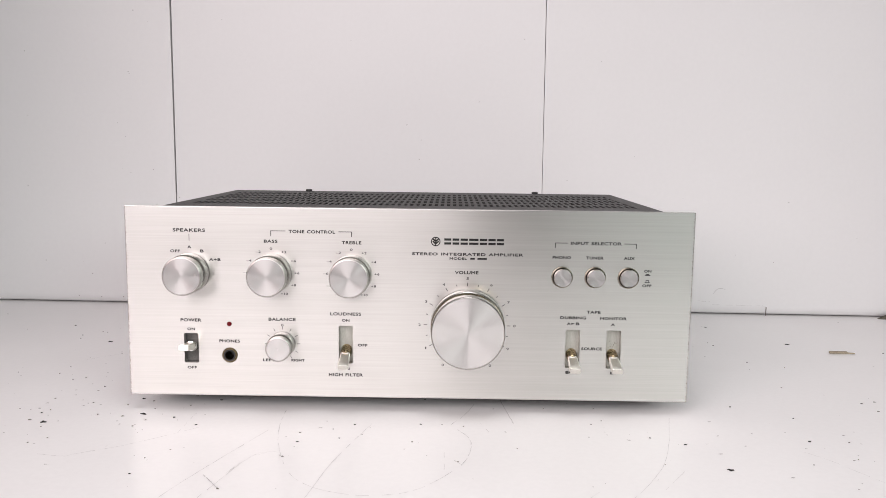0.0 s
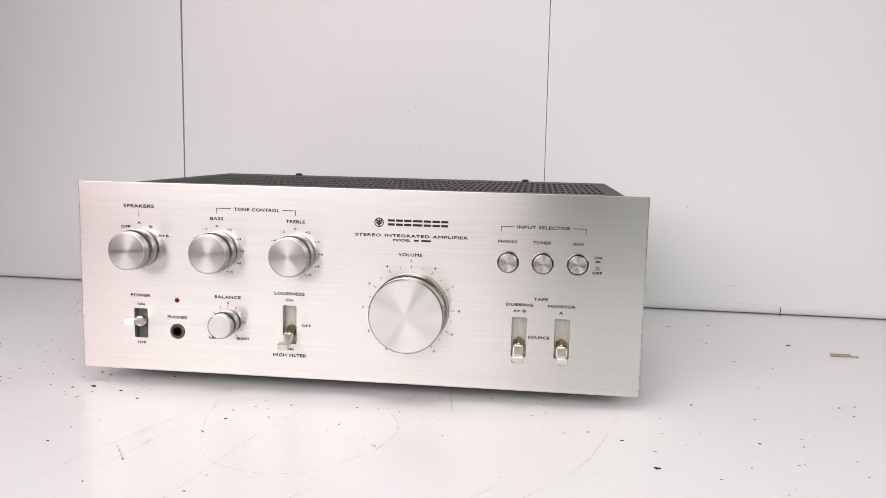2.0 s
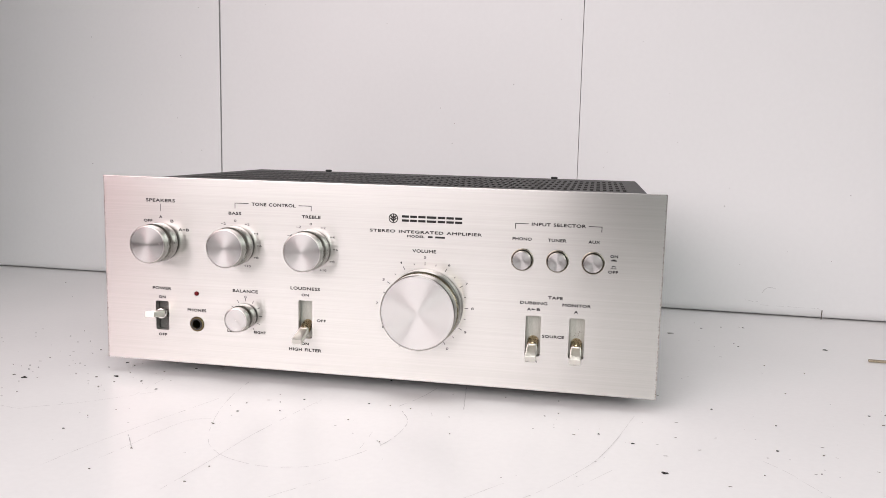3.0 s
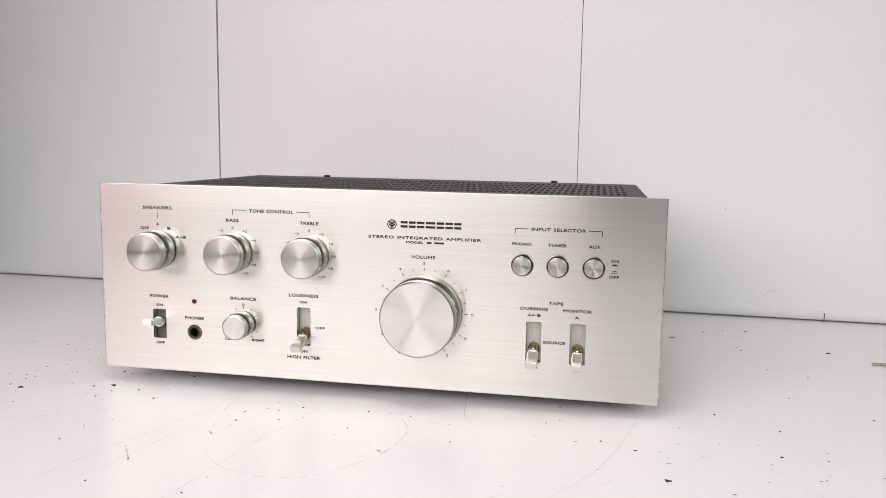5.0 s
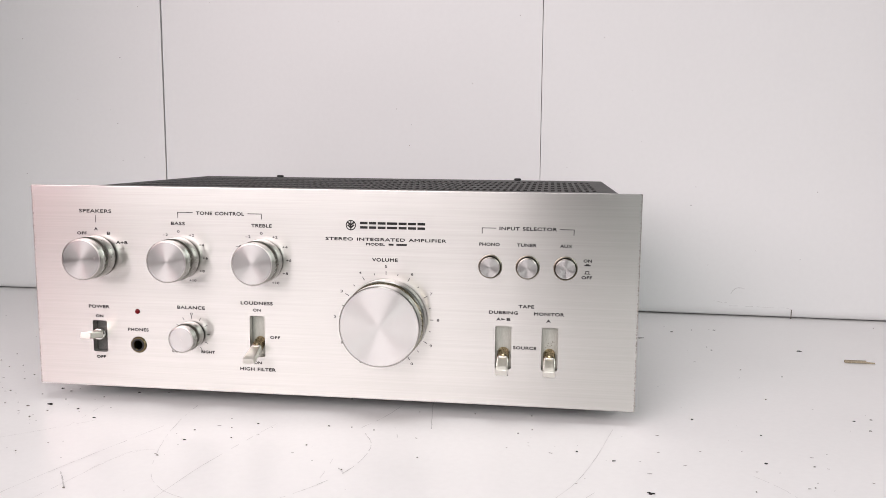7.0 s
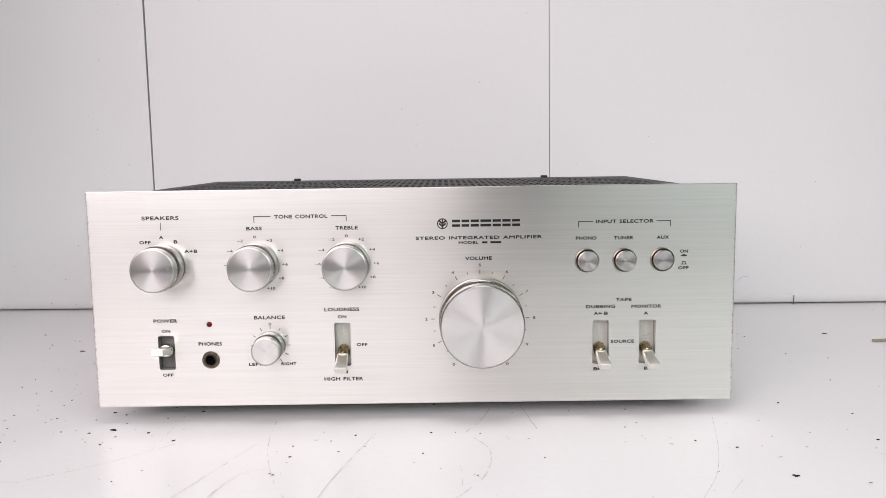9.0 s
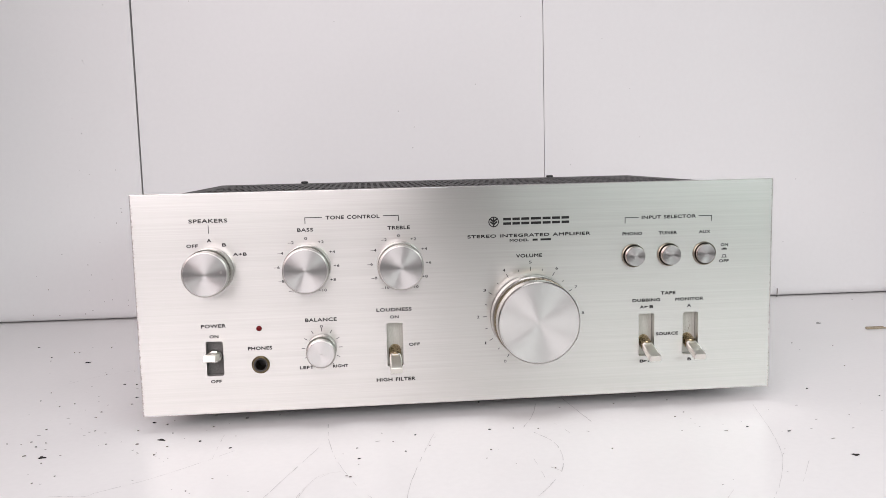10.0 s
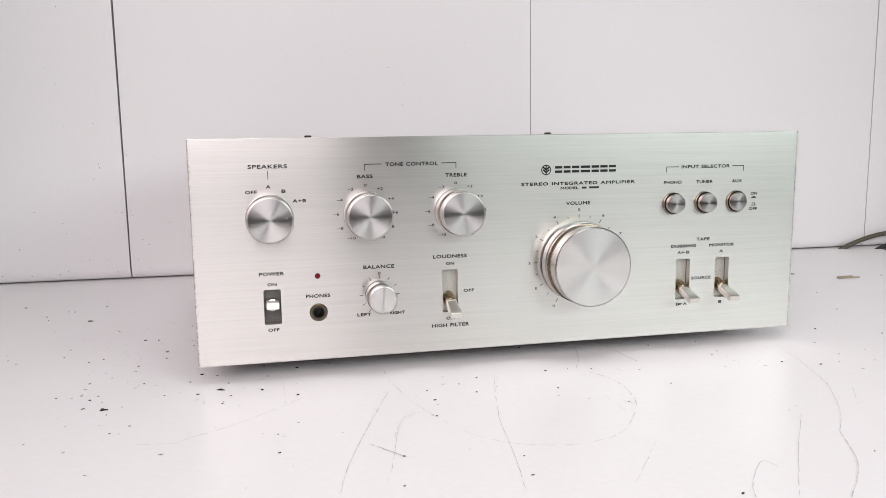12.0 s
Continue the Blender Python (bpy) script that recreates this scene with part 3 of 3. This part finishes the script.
def build_print():
    words = (("SPEAKERS", -147.0, 123.8, 21.6, 2.6), ("A", -147.0, 112.5, 2.3, 2.2), ("OFF", -156.6, 109.6, 6.4, 2.2), ("B", -138.6, 109.8, 2.2, 2.2),
             ("A+B", -130.0, 104.1, 7.6, 2.2), ("BASS", -92.3, 117.0, 9.0, 2.4), ("TREBLE", -38.2, 116.7, 13.0, 2.4),
             ("TONE CONTROL", -64.7, 123.7, 31.0, 2.5), ("POWER", -147.2, 62.6, 14.0, 2.5), ("ON", -147.2, 56.4, 5.0, 2.1),
             ("OFF", -147.2, 29.7, 6.2, 2.1), ("PHONES", -121.2, 48.4, 13.8, 2.4), ("BALANCE", -85.3, 63.9, 18.2, 2.5),
             ("LEFT", -94.6, 35.6, 8.0, 2.1), ("RIGHT", -74.8, 35.7, 8.8, 2.1), ("LOUDNESS", -42.3, 68.2, 20.6, 2.5),
             ("ON", -42.3, 63.8, 5.0, 2.1), ("OFF", -30.8, 46.8, 6.4, 2.1), ("ON", -42.3, 30.2, 5.0, 2.1), ("HIGH FILTER", -42.3, 26.0, 23.0, 2.5),
             ("STEREO INTEGRATED AMPLIFIER", 39.3, 109.9, 74.0, 2.2, 0.12), ("MODEL", 33.2, 107.0, 11.4, 1.8), ("VOLUME", 39.0, 97.6, 15.6, 2.5),
             ("INPUT SELECTOR", 124.8, 118.3, 33.6, 2.4), ("PHONO", 102.2, 108.7, 12.0, 2.3), ("TUNER", 124.2, 108.6, 11.4, 2.3),
             ("AUX", 147.2, 108.6, 7.0, 2.3), ("ON", 159.8, 100.2, 4.6, 2.1), ("OFF", 159.6, 90.3, 6.0, 2.1), ("TAPE", 124.7, 71.8, 9.2, 2.3),
             ("DUBBING", 111.1, 67.8, 17.2, 2.3), ("MONITOR", 138.2, 67.6, 17.6, 2.3), ("SOURCE", 124.2, 46.6, 13.8, 2.2),
             ("A", 108.3, 63.7, 2.4, 2.1), ("B", 114.3, 63.7, 2.2, 2.1), ("A", 138.0, 63.5, 2.4, 2.1),
             ("B", 108.3, 30.0, 2.2, 2.1), ("A", 113.4, 30.0, 2.4, 2.1), ("B", 138.6, 30.0, 2.2, 2.1))
    for word in words:
        lettering(*word)
    for x, z in ((109.9, 63.7), (109.5, 30.0)):
        part("arrow", plate([(x * MM, (z - 0.65) * MM), (x * MM, (z + 0.65) * MM), ((x + 2.8) * MM, z * MM)]), INK, FRONT, at=(0, PRINT_Y, 0))
    strokes("pointer_line", [(-147.0, 121.3, -147.0, 116.6)])
    for out, inn, z, drop in ((-92.2, -82.4, 124.0, 3.6), (-38.2, -47.0, 123.9, 3.3), (97.7, 106.0, 118.4, 3.4), (151.5, 143.3, 118.3, 3.3)):
        s = 0.22 if inn > out else -0.22
        part("bracket", plate([(a * MM, b * MM) for a, b in ((out - s, z - drop), (out - s, z + 0.22), (inn, z + 0.22), (inn, z - 0.22), (out + s, z - 0.22), (out + s, z - drop))]),
             INK, FRONT, at=(0, PRINT_Y, 0))
    strokes("push_symbol", [(158.0, 97.5, 161.6, 97.5), (158.9, 98.0, 160.7, 98.0)], 0.7)
    strokes("push_symbol", [(158.0, 92.5, 161.6, 92.5), (158.9, 92.3, 158.9, 94.1), (160.7, 92.3, 160.7, 94.1), (158.7, 94.0, 160.9, 94.0)], 0.4)
    # tone scales: thirty degrees a step
    for cx, cz in ((-92.2, 95.6), (-38.4, 95.6)):
        for k in range(-5, 6):
            a = radians(30 * k)
            text = "0" if k == 0 else f"{2 * k:+d}".replace("-", "\u2013")
            lettering(text, cx + 17.2 * math.sin(a), cz + 16.4 * math.cos(a), 1.7 if k == 0 else 3.3 if abs(k) < 5 else 4.6, 1.9, 0.05)
    # volume scale, nought to ten
    for k in range(11):
        a = radians(30 * (k - 5))
        lettering("0" if k == 10 else str(k), 39.7 + 32.0 * math.sin(a), 61.6 + 32.0 * math.cos(a), 0.7 if k == 1 else 1.5, 2.0, 0.04)
    for k in range(21):
        a = radians(15 * (k - 10))
        r0, r1 = (26.8, 29.2) if k % 2 == 0 else (27.4, 28.6)
        strokes("tick", [(39.7 + r0 * math.sin(a), 61.6 + r0 * math.cos(a), 39.7 + r1 * math.sin(a), 61.6 + r1 * math.cos(a))], 0.4)
    lettering("0", -85.2, 59.9, 1.6, 1.9, 0.05)
    for a in (-148, -120, -90, -60, -30, 0, 30, 60, 90, 120, 148):
        s, c = math.sin(radians(a)), math.cos(radians(a))
        strokes("tick", [(-85.2 + 9.8 * s, 47.1 + 9.8 * c, -85.2 + 11.9 * s, 47.1 + 11.9 * c)], 0.35)
    # the maker's mark and name, as plain shapes
    mark = lathe([(2.55 * MM, 0), (3.15 * MM, 0)], 40)
    bar(0, -3.2 * MM, 0, 2.7 * MM, 0.7 * MM, 0, mark)
    for s in (-1, 1):
        for z in (-1.5, 0.1):
            bar(0, z * MM, s * 2.0 * MM, (z + 1.7) * MM, 1.0 * MM, 0, mark)
    part("emblem", mark, INK, FRONT, at=(18.0 * MM, PRINT_Y, 118.3 * MM))
    x = 23.7
    for w in (5.4, 5.2, 5.6, 7.0, 5.6, 5.6, 5.4):
        strokes("name_bar", [(x, 119.75, x + w - 0.75, 119.75), (x, 117.1, x + w - 0.75, 117.1)], 1.5)
        x += w + 0.12
    strokes("model_bar", [(41.2, 107.0, 44.3, 107.0), (46.0, 107.0, 52.4, 107.0)], 1.2)


build_print()


def knurl(r, k0, k1):
    """A band of slanting ridges with every second flank in a darker metal."""
    n = 400 if r > 0.02 else 200
    bm = bmesh.new()
    rows = []
    for f, inset in ((0.0, 0.0006), (0.08, -0.0003), (0.5, -0.0005), (0.92, -0.0003), (1.0, 0.0006)):
        y = -k0 - (k1 - k0) * f
        turn = f * 2.4 * 2 * math.pi / n
        rows.append([bm.verts.new(((r - inset - (0.0006 if k % 2 else 0)) * math.cos(turn + 2 * math.pi * k / n), y,
                                   (r - inset - (0.0006 if k % 2 else 0)) * math.sin(turn + 2 * math.pi * k / n))) for k in range(n)])
    for a, b in zip(rows, rows[1:]):
        for k in range(n):
            j = (k + 1) % n
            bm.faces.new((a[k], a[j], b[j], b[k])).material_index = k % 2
    return bm


def build_knob(name, x, z, r, length, label, bands, dot=None):
    """A turned knob on the panel. bands: where the knurl begins and ends, from the panel."""
    k0, k1 = bands
    body = lathe([(0, -0.0012), (r * 0.99, -0.0012), (r * 1.02, -0.0014), (r * 1.035, -0.0020), (r * 1.03, -k0 + 0.0012), (r * 1.01, -k0 + 0.0006),
                  (r * 0.985, -k0 + 0.0001), (r * 0.955, -k0), (r * 0.955, -k1), (r * 0.99, -k1 - 0.0001), (r * 0.99, -k1 - 0.0010), (r * 0.965, -k1 - 0.0012),
                  (r * 0.965, -k1 - 0.0016), (r, -k1 - 0.0018), (r, -length + 0.0007), (r * 0.5, -length + 0.0005), (0, -length + 0.0005)], 96)
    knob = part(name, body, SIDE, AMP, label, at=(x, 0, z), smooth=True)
    part("knurled_ring", knurl(r, k0, k1), KNURL if r > 0.02 else KNURL_PLAIN, knob).data.materials.append(KNURL_DARK if r > 0.02 else GROOVE)
    # Black disc added to draw the shaded gap between knob and panel.
    part("gap_shade_disc", lathe([(r * 0.90, -0.0013), (r * 0.92, -0.0004), (0, -0.0004)], 64), BLACK, knob)
    rim = lathe([(r * 1.0, -length + 0.00075), (r * 0.992, -length + 0.0003), (r - 0.0006, -length), (r - 0.0009, -length)], 96)
    part("polished_rim", rim, SIDE, knob, smooth=True)
    part("face", lathe([(r - 0.0009, -length), (r * 0.5, -length + 0.00002), (0, -length + 0.00004)], 96), CAP, knob, "turned aluminium face with fine rings", smooth=True)
    if dot:
        size = dot[2]
        d = lathe([(0, -length - 0.00008), (size, -length - 0.00008), (size * 1.1, -length)], 16)
        part("dimple", d, STEEL, knob, at=(dot[0], 0, dot[1]))
    return knob


build_knob("speaker_knob", -0.1470, 0.0952, 0.0128, 0.0184, "turned aluminium selector knob with knurled band", (0.0094, 0.0124), (0.009, 0.0011, 0.0007))
build_knob("bass_knob", -0.0918, 0.0952, 0.0129, 0.0184, "turned aluminium tone knob with knurled band", (0.0094, 0.0124))
build_knob("treble_knob", -0.0380, 0.0952, 0.0129, 0.0184, "turned aluminium tone knob with knurled band", (0.0094, 0.0124))
build_knob("balance_knob", -0.0852, 0.0469, 0.0083, 0.0158, "small turned aluminium balance knob", (0.0080, 0.0112), (0.0001, 0.0, 0.0004))
build_knob("volume_knob", 0.0401, 0.0612, 0.0241, 0.0231, "large turned aluminium volume knob with brassy knurled band", (0.0086, 0.0138))


def build_button(x, out, label):
    """A push button in its nickel ring, standing out from the panel."""
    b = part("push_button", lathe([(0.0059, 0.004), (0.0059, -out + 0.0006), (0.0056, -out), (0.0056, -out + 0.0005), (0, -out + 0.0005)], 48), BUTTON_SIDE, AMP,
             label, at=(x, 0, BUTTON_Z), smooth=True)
    part("face", lathe([(0.0056, -out), (0.0025, -out + 0.00005), (0, -out + 0.0001)], 48), CAP_BUTTON, b, smooth=True)
    part("ring", lathe([(0.0064, 0.002), (0.0064, -0.0010), (0.0066, -0.0013), (0.0070, -0.0011), (0.0072, -0.0001), (0.0069, -0.0001)], 48), NICKEL, b, "tarnished nickel ring", smooth=True)
    part("well", lathe([(0.0066, 0.0005), (0.0059, 0.0005)], 48), BLACK, b)


for bx, stand, state in zip(BUTTONS, (0.0056, 0.0056, 0.0036), ("standing out", "standing out", "pushed in")):
    build_button(bx, stand, f"round push button with turned face, {state}")


def build_switch(name, slot, tip_y, tip_z, drop, dark, label, sleeve=0.0037):
    """A lever switch: a slide plate behind the slot, a round ferrule and a flat paddle."""
    x, z, w, h = slot
    sw = part(name, box(-w / 2 - 0.001, w / 2 + 0.001, 0.0054, 0.0064, -h / 2 - 0.001, h / 2 + 0.001), PLATE_SHADED if dark else PLATE, AMP, label, at=(x, 0, z))
    side = bmesh.new()
    for s in (-1, 1):
        box(s * (w / 2 + 0.0006) - 0.0005, s * (w / 2 + 0.0006) + 0.0005, THICK, 0.0054, -h / 2 - 0.001, h / 2 + 0.001, bm=side)
        box(-w / 2 - 0.001, w / 2 + 0.001, THICK, 0.0054, s * (h / 2 + 0.0006) - 0.0005, s * (h / 2 + 0.0006) + 0.0005, bm=side)
    part("slot_lining", side, BLACK, sw)
    py = 0.010
    tilt = math.atan2(tip_z - z + drop, py - tip_y)
    length = math.hypot(py - tip_y, tip_z - z + drop)
    # a round sleeve with a domed shoulder, milled down to a flat blade
    neck = length * 0.46
    ferrule = lathe([(sleeve * 0.9, 0.004), (sleeve, 0.0), (sleeve, -neck + 0.0012), (sleeve * 0.95, -neck + 0.0004), (sleeve * 0.78, -neck - 0.0004), (0, -neck - 0.0008)], 32)
    f = part("ferrule", ferrule, CHROME if dark else BRASS, sw, "tarnished round lever sleeve", at=(0, py, -drop), smooth=True)
    bm = bmesh.new()
    rows = []
    for y, r, hh in ((-neck + 0.0022, 0.0033, 0.0034), (-neck - 0.0002, 0.0034, 0.0027), (-neck - 0.0010, 0.0034, 0.0020), (-length * 0.8, 0.0035, 0.0019),
                     (-length + 0.0004, 0.0036, 0.0019), (-length, 0.0034, 0.0017)):
        hw = r * 0.97
        rows.append([bm.verts.new((max(-hw, min(hw, r * 1.06 * math.cos(2 * math.pi * k / 36))), y, max(-hh, min(hh, r * math.sin(2 * math.pi * k / 36))))) for k in range(36)])
    for a, b in zip(rows, rows[1:]):
        for k in range(36):
            bm.faces.new((a[k], a[(k + 1) % 36], b[(k + 1) % 36], b[k]))
    bm.faces.new(rows[-1])
    bm.faces.new(rows[0][::-1])
    p = part("paddle", bm, LEVER, sw, "flat chromed switch lever", at=(0, py, -drop), smooth=True)
    for o in (f, p):
        o.rotation_euler.x = -tilt
    return sw


build_switch("power_switch", SLOTS[0], -0.0168, 0.0473, 0.0, True, "power lever switch, raised to on", 0.0041)
build_switch("loudness_switch", SLOTS[1], -0.0160, 0.0352, 0.0032, False, "lever switch pushed down")
build_switch("dubbing_switch", SLOTS[2], -0.0160, 0.0352, 0.0032, False, "lever switch pushed down")
monitor = build_switch("monitor_switch", SLOTS[3], -0.0160, 0.0352, 0.0032, False, "lever switch pushed down")
rnd = random.Random(3)
grime = bmesh.new()
for _ in range(16):
    gx, gz, gr = rnd.uniform(-0.0042, 0.0042), rnd.gauss(0.002, 0.0022), rnd.uniform(0.00012, 0.0004)
    grime.faces.new([grime.verts.new((gx + gr * rnd.uniform(0.5, 1.2) * math.cos(k * math.pi / 3), 0.0053, gz + gr * rnd.uniform(0.5, 1.2) * math.sin(k * math.pi / 3))) for k in range(6)])
part("grime", grime, CHIP_GREY, monitor, "dark grime flecks")


def build_jack():
    jack = part("phones_jack", lathe([(0.0030, 0.012), (0.0030, -0.0003), (0.0034, -0.0009), (0.0046, -0.0009), (0.0052, -0.0004), (0.0053, 0.0)], 48), JACK_RING, AMP,
                "headphone socket with a dark brass ring", at=(JACK[0], -0.0001, JACK[1]), smooth=True)
    part("socket", lathe([(0.0030, 0.0118), (0, 0.0118)], 32), BLACK, jack)
    part("collar", lathe([(0.0031, -0.0011), (0.0040, -0.0012), (0.0041, -0.0008)], 48), BLACK, jack, smooth=True)
    lamp = part("indicator_lamp", lathe([(0.0016, 0.0), (0.0016, -0.0004), (0.0011, -0.0010), (0, -0.0013)], 24), RED, AMP, "unlit dark red indicator lamp",
                at=(LED[0], -0.0001, LED[1]), smooth=True)
    return lamp


build_jack()


def build_case():
    """The black sheet cover with five rows of long vents, the chassis, feet and back screws."""
    x1, y0, y1, z1 = 0.182, THICK, 0.250, 0.1365
    pitch, wide, cols = 0.0047, 0.0027, 72
    rows = [(0.0745 + 0.0298 * k, 0.0950 + 0.0298 * k) for k in range(5)]
    xs = [-x1 + 0.0015]
    for k in range(cols):
        c = (k - (cols - 1) / 2) * pitch
        xs += [c - wide / 2, c + wide / 2]
    xs.append(x1 - 0.0015)
    ys = [y0] + [v for r in rows for v in r] + [y1]
    bm = bmesh.new()
    for depth in (z1, z1 - 0.0012):
        grid = [[bm.verts.new((x, y, depth)) for y in ys] for x in xs]
        for i in range(len(xs) - 1):
            for j in range(len(ys) - 1):
                if i % 2 == 1 and j % 2 == 1:
                    continue
                bm.faces.new((grid[i][j], grid[i + 1][j], grid[i + 1][j + 1], grid[i][j + 1]))
        if depth == z1:
            first = grid
    for i in range(1, len(xs) - 1, 2):
        for j in range(1, len(ys) - 1, 2):
            hole = [(i, j), (i + 1, j), (i + 1, j + 1), (i, j + 1)]
            for n in range(4):
                c, a, b = (hole[(n + m) % 4] for m in (0, 1, 3))
                o = first[c[0]][c[1]].co
                tip = [o + (first[q[0]][q[1]].co - o).normalized() * 0.0008 for q in (a, b)]
                bm.faces.new([bm.verts.new(o)] + [bm.verts.new(t) for t in tip])
            for a, b in zip(hole, hole[1:] + hole[:1]):
                bm.faces.new((first[a[0]][a[1]], first[b[0]][b[1]], grid[b[0]][b[1]], grid[a[0]][a[1]]))
    # rolled side edges and side walls
    for s in (-1, 1):
        prof = [(x1 - 0.0015, z1), (x1 - 0.0006, z1 - 0.0003), (x1, z1 - 0.0015), (x1, 0.016)]
        run = [[bm.verts.new((s * px, y, pz)) for y in (y0, y1)] for px, pz in prof]
        for a, b in zip(run, run[1:]):
            bm.faces.new((a[0], a[1], b[1], b[0]))
    part("cover", bm, COVER, AMP, "dark grey steel cover with rows of long vent slots")
    chassis = bmesh.new()
    box(-0.1812, 0.1812, THICK + 0.0002, 0.2495, 0.0145, 0.0165, bm=chassis)
    box(-0.1812, 0.1812, 0.2475, 0.2495, 0.0165, 0.1350, bm=chassis)
    part("chassis", chassis, COVER, AMP)
    # plain black block in place of the works, so the vents look unlit
    inside = bmesh.new()
    box(-0.176, 0.176, 0.014, 0.245, 0.017, 0.040, bm=inside)
    part("dark_interior", inside, BLACK, AMP)
    for x in (-0.1095, 0.1080):
        screw = lathe([(0, -0.0019), (0.0024, -0.0019), (0.0031, -0.0014), (0.0031, -0.0005), (0.0027, 0.0)], 20)
        bmesh.ops.rotate(screw, verts=screw.verts, matrix=Matrix.Rotation(radians(-90), 3, "X"))
        part("cover_screw", screw, BLACK, AMP, "black knob-headed cover screw", at=(x, 0.246, z1), smooth=True)
    for x in (-0.135, 0.135):
        for y in (0.070, 0.215):
            foot = lathe([(0, 0.0), (0.0095, 0.0), (0.0105, 0.001), (0.0115, 0.0145), (0, 0.0145)], 32)
            bmesh.ops.rotate(foot, verts=foot.verts, matrix=Matrix.Rotation(radians(90), 3, "X"))
            part("foot", foot, BLACK, AMP, "round black rubber foot", at=(x, y, 0.0005 if x < 0 else 0.0006), smooth=True)


build_case()


# ---- cables and small marks ----
def cable(name, label, run, radius, mat):
    cu = bpy.data.curves.new(name, "CURVE")
    cu.dimensions, cu.bevel_depth, cu.bevel_resolution, cu.resolution_u = "3D", radius, 4, 10
    sp = cu.splines.new("BEZIER")
    sp.bezier_points.add(len(run) - 1)
    for bp, (u, v, z) in zip(sp.bezier_points, run):
        bp.co = WALL @ Vector((u, -v, z))
        bp.handle_left_type = bp.handle_right_type = "AUTO"
    ob = new(name, cu)
    bpy.context.view_layer.update()
    me = bpy.data.meshes.new_from_object(ob.evaluated_get(bpy.context.evaluated_depsgraph_get()))
    bpy.data.objects.remove(ob)
    me.materials.clear()
    me.materials.append(mat)
    return tagged(new(name, me), label, "cable", "cables by the wall")


cable("cable", "olive grey cable arching along the wall", ((0.488, 0.003, -0.004), (0.497, 0.004, 0.001), (0.515, 0.006, 0.009), (0.545, 0.008, 0.0165), (0.578, 0.010, 0.0185), (0.615, 0.012, 0.016), (0.70, 0.014, 0.001)), 0.0026, OLIVE)
cable("cable", "black cable arching along the wall", ((0.528, 0.014, -0.003), (0.540, 0.015, 0.0025), (0.560, 0.016, 0.0085), (0.59, 0.018, 0.013), (0.64, 0.020, 0.008), (0.69, 0.024, -0.001)), 0.0026, BLACK)
cable("cable", "black cable lying by the wall", ((0.535, 0.022, -0.002), (0.552, 0.023, 0.003), (0.58, 0.024, 0.0085), (0.62, 0.028, 0.007), (0.68, 0.032, -0.001)), 0.0024, BLACK)
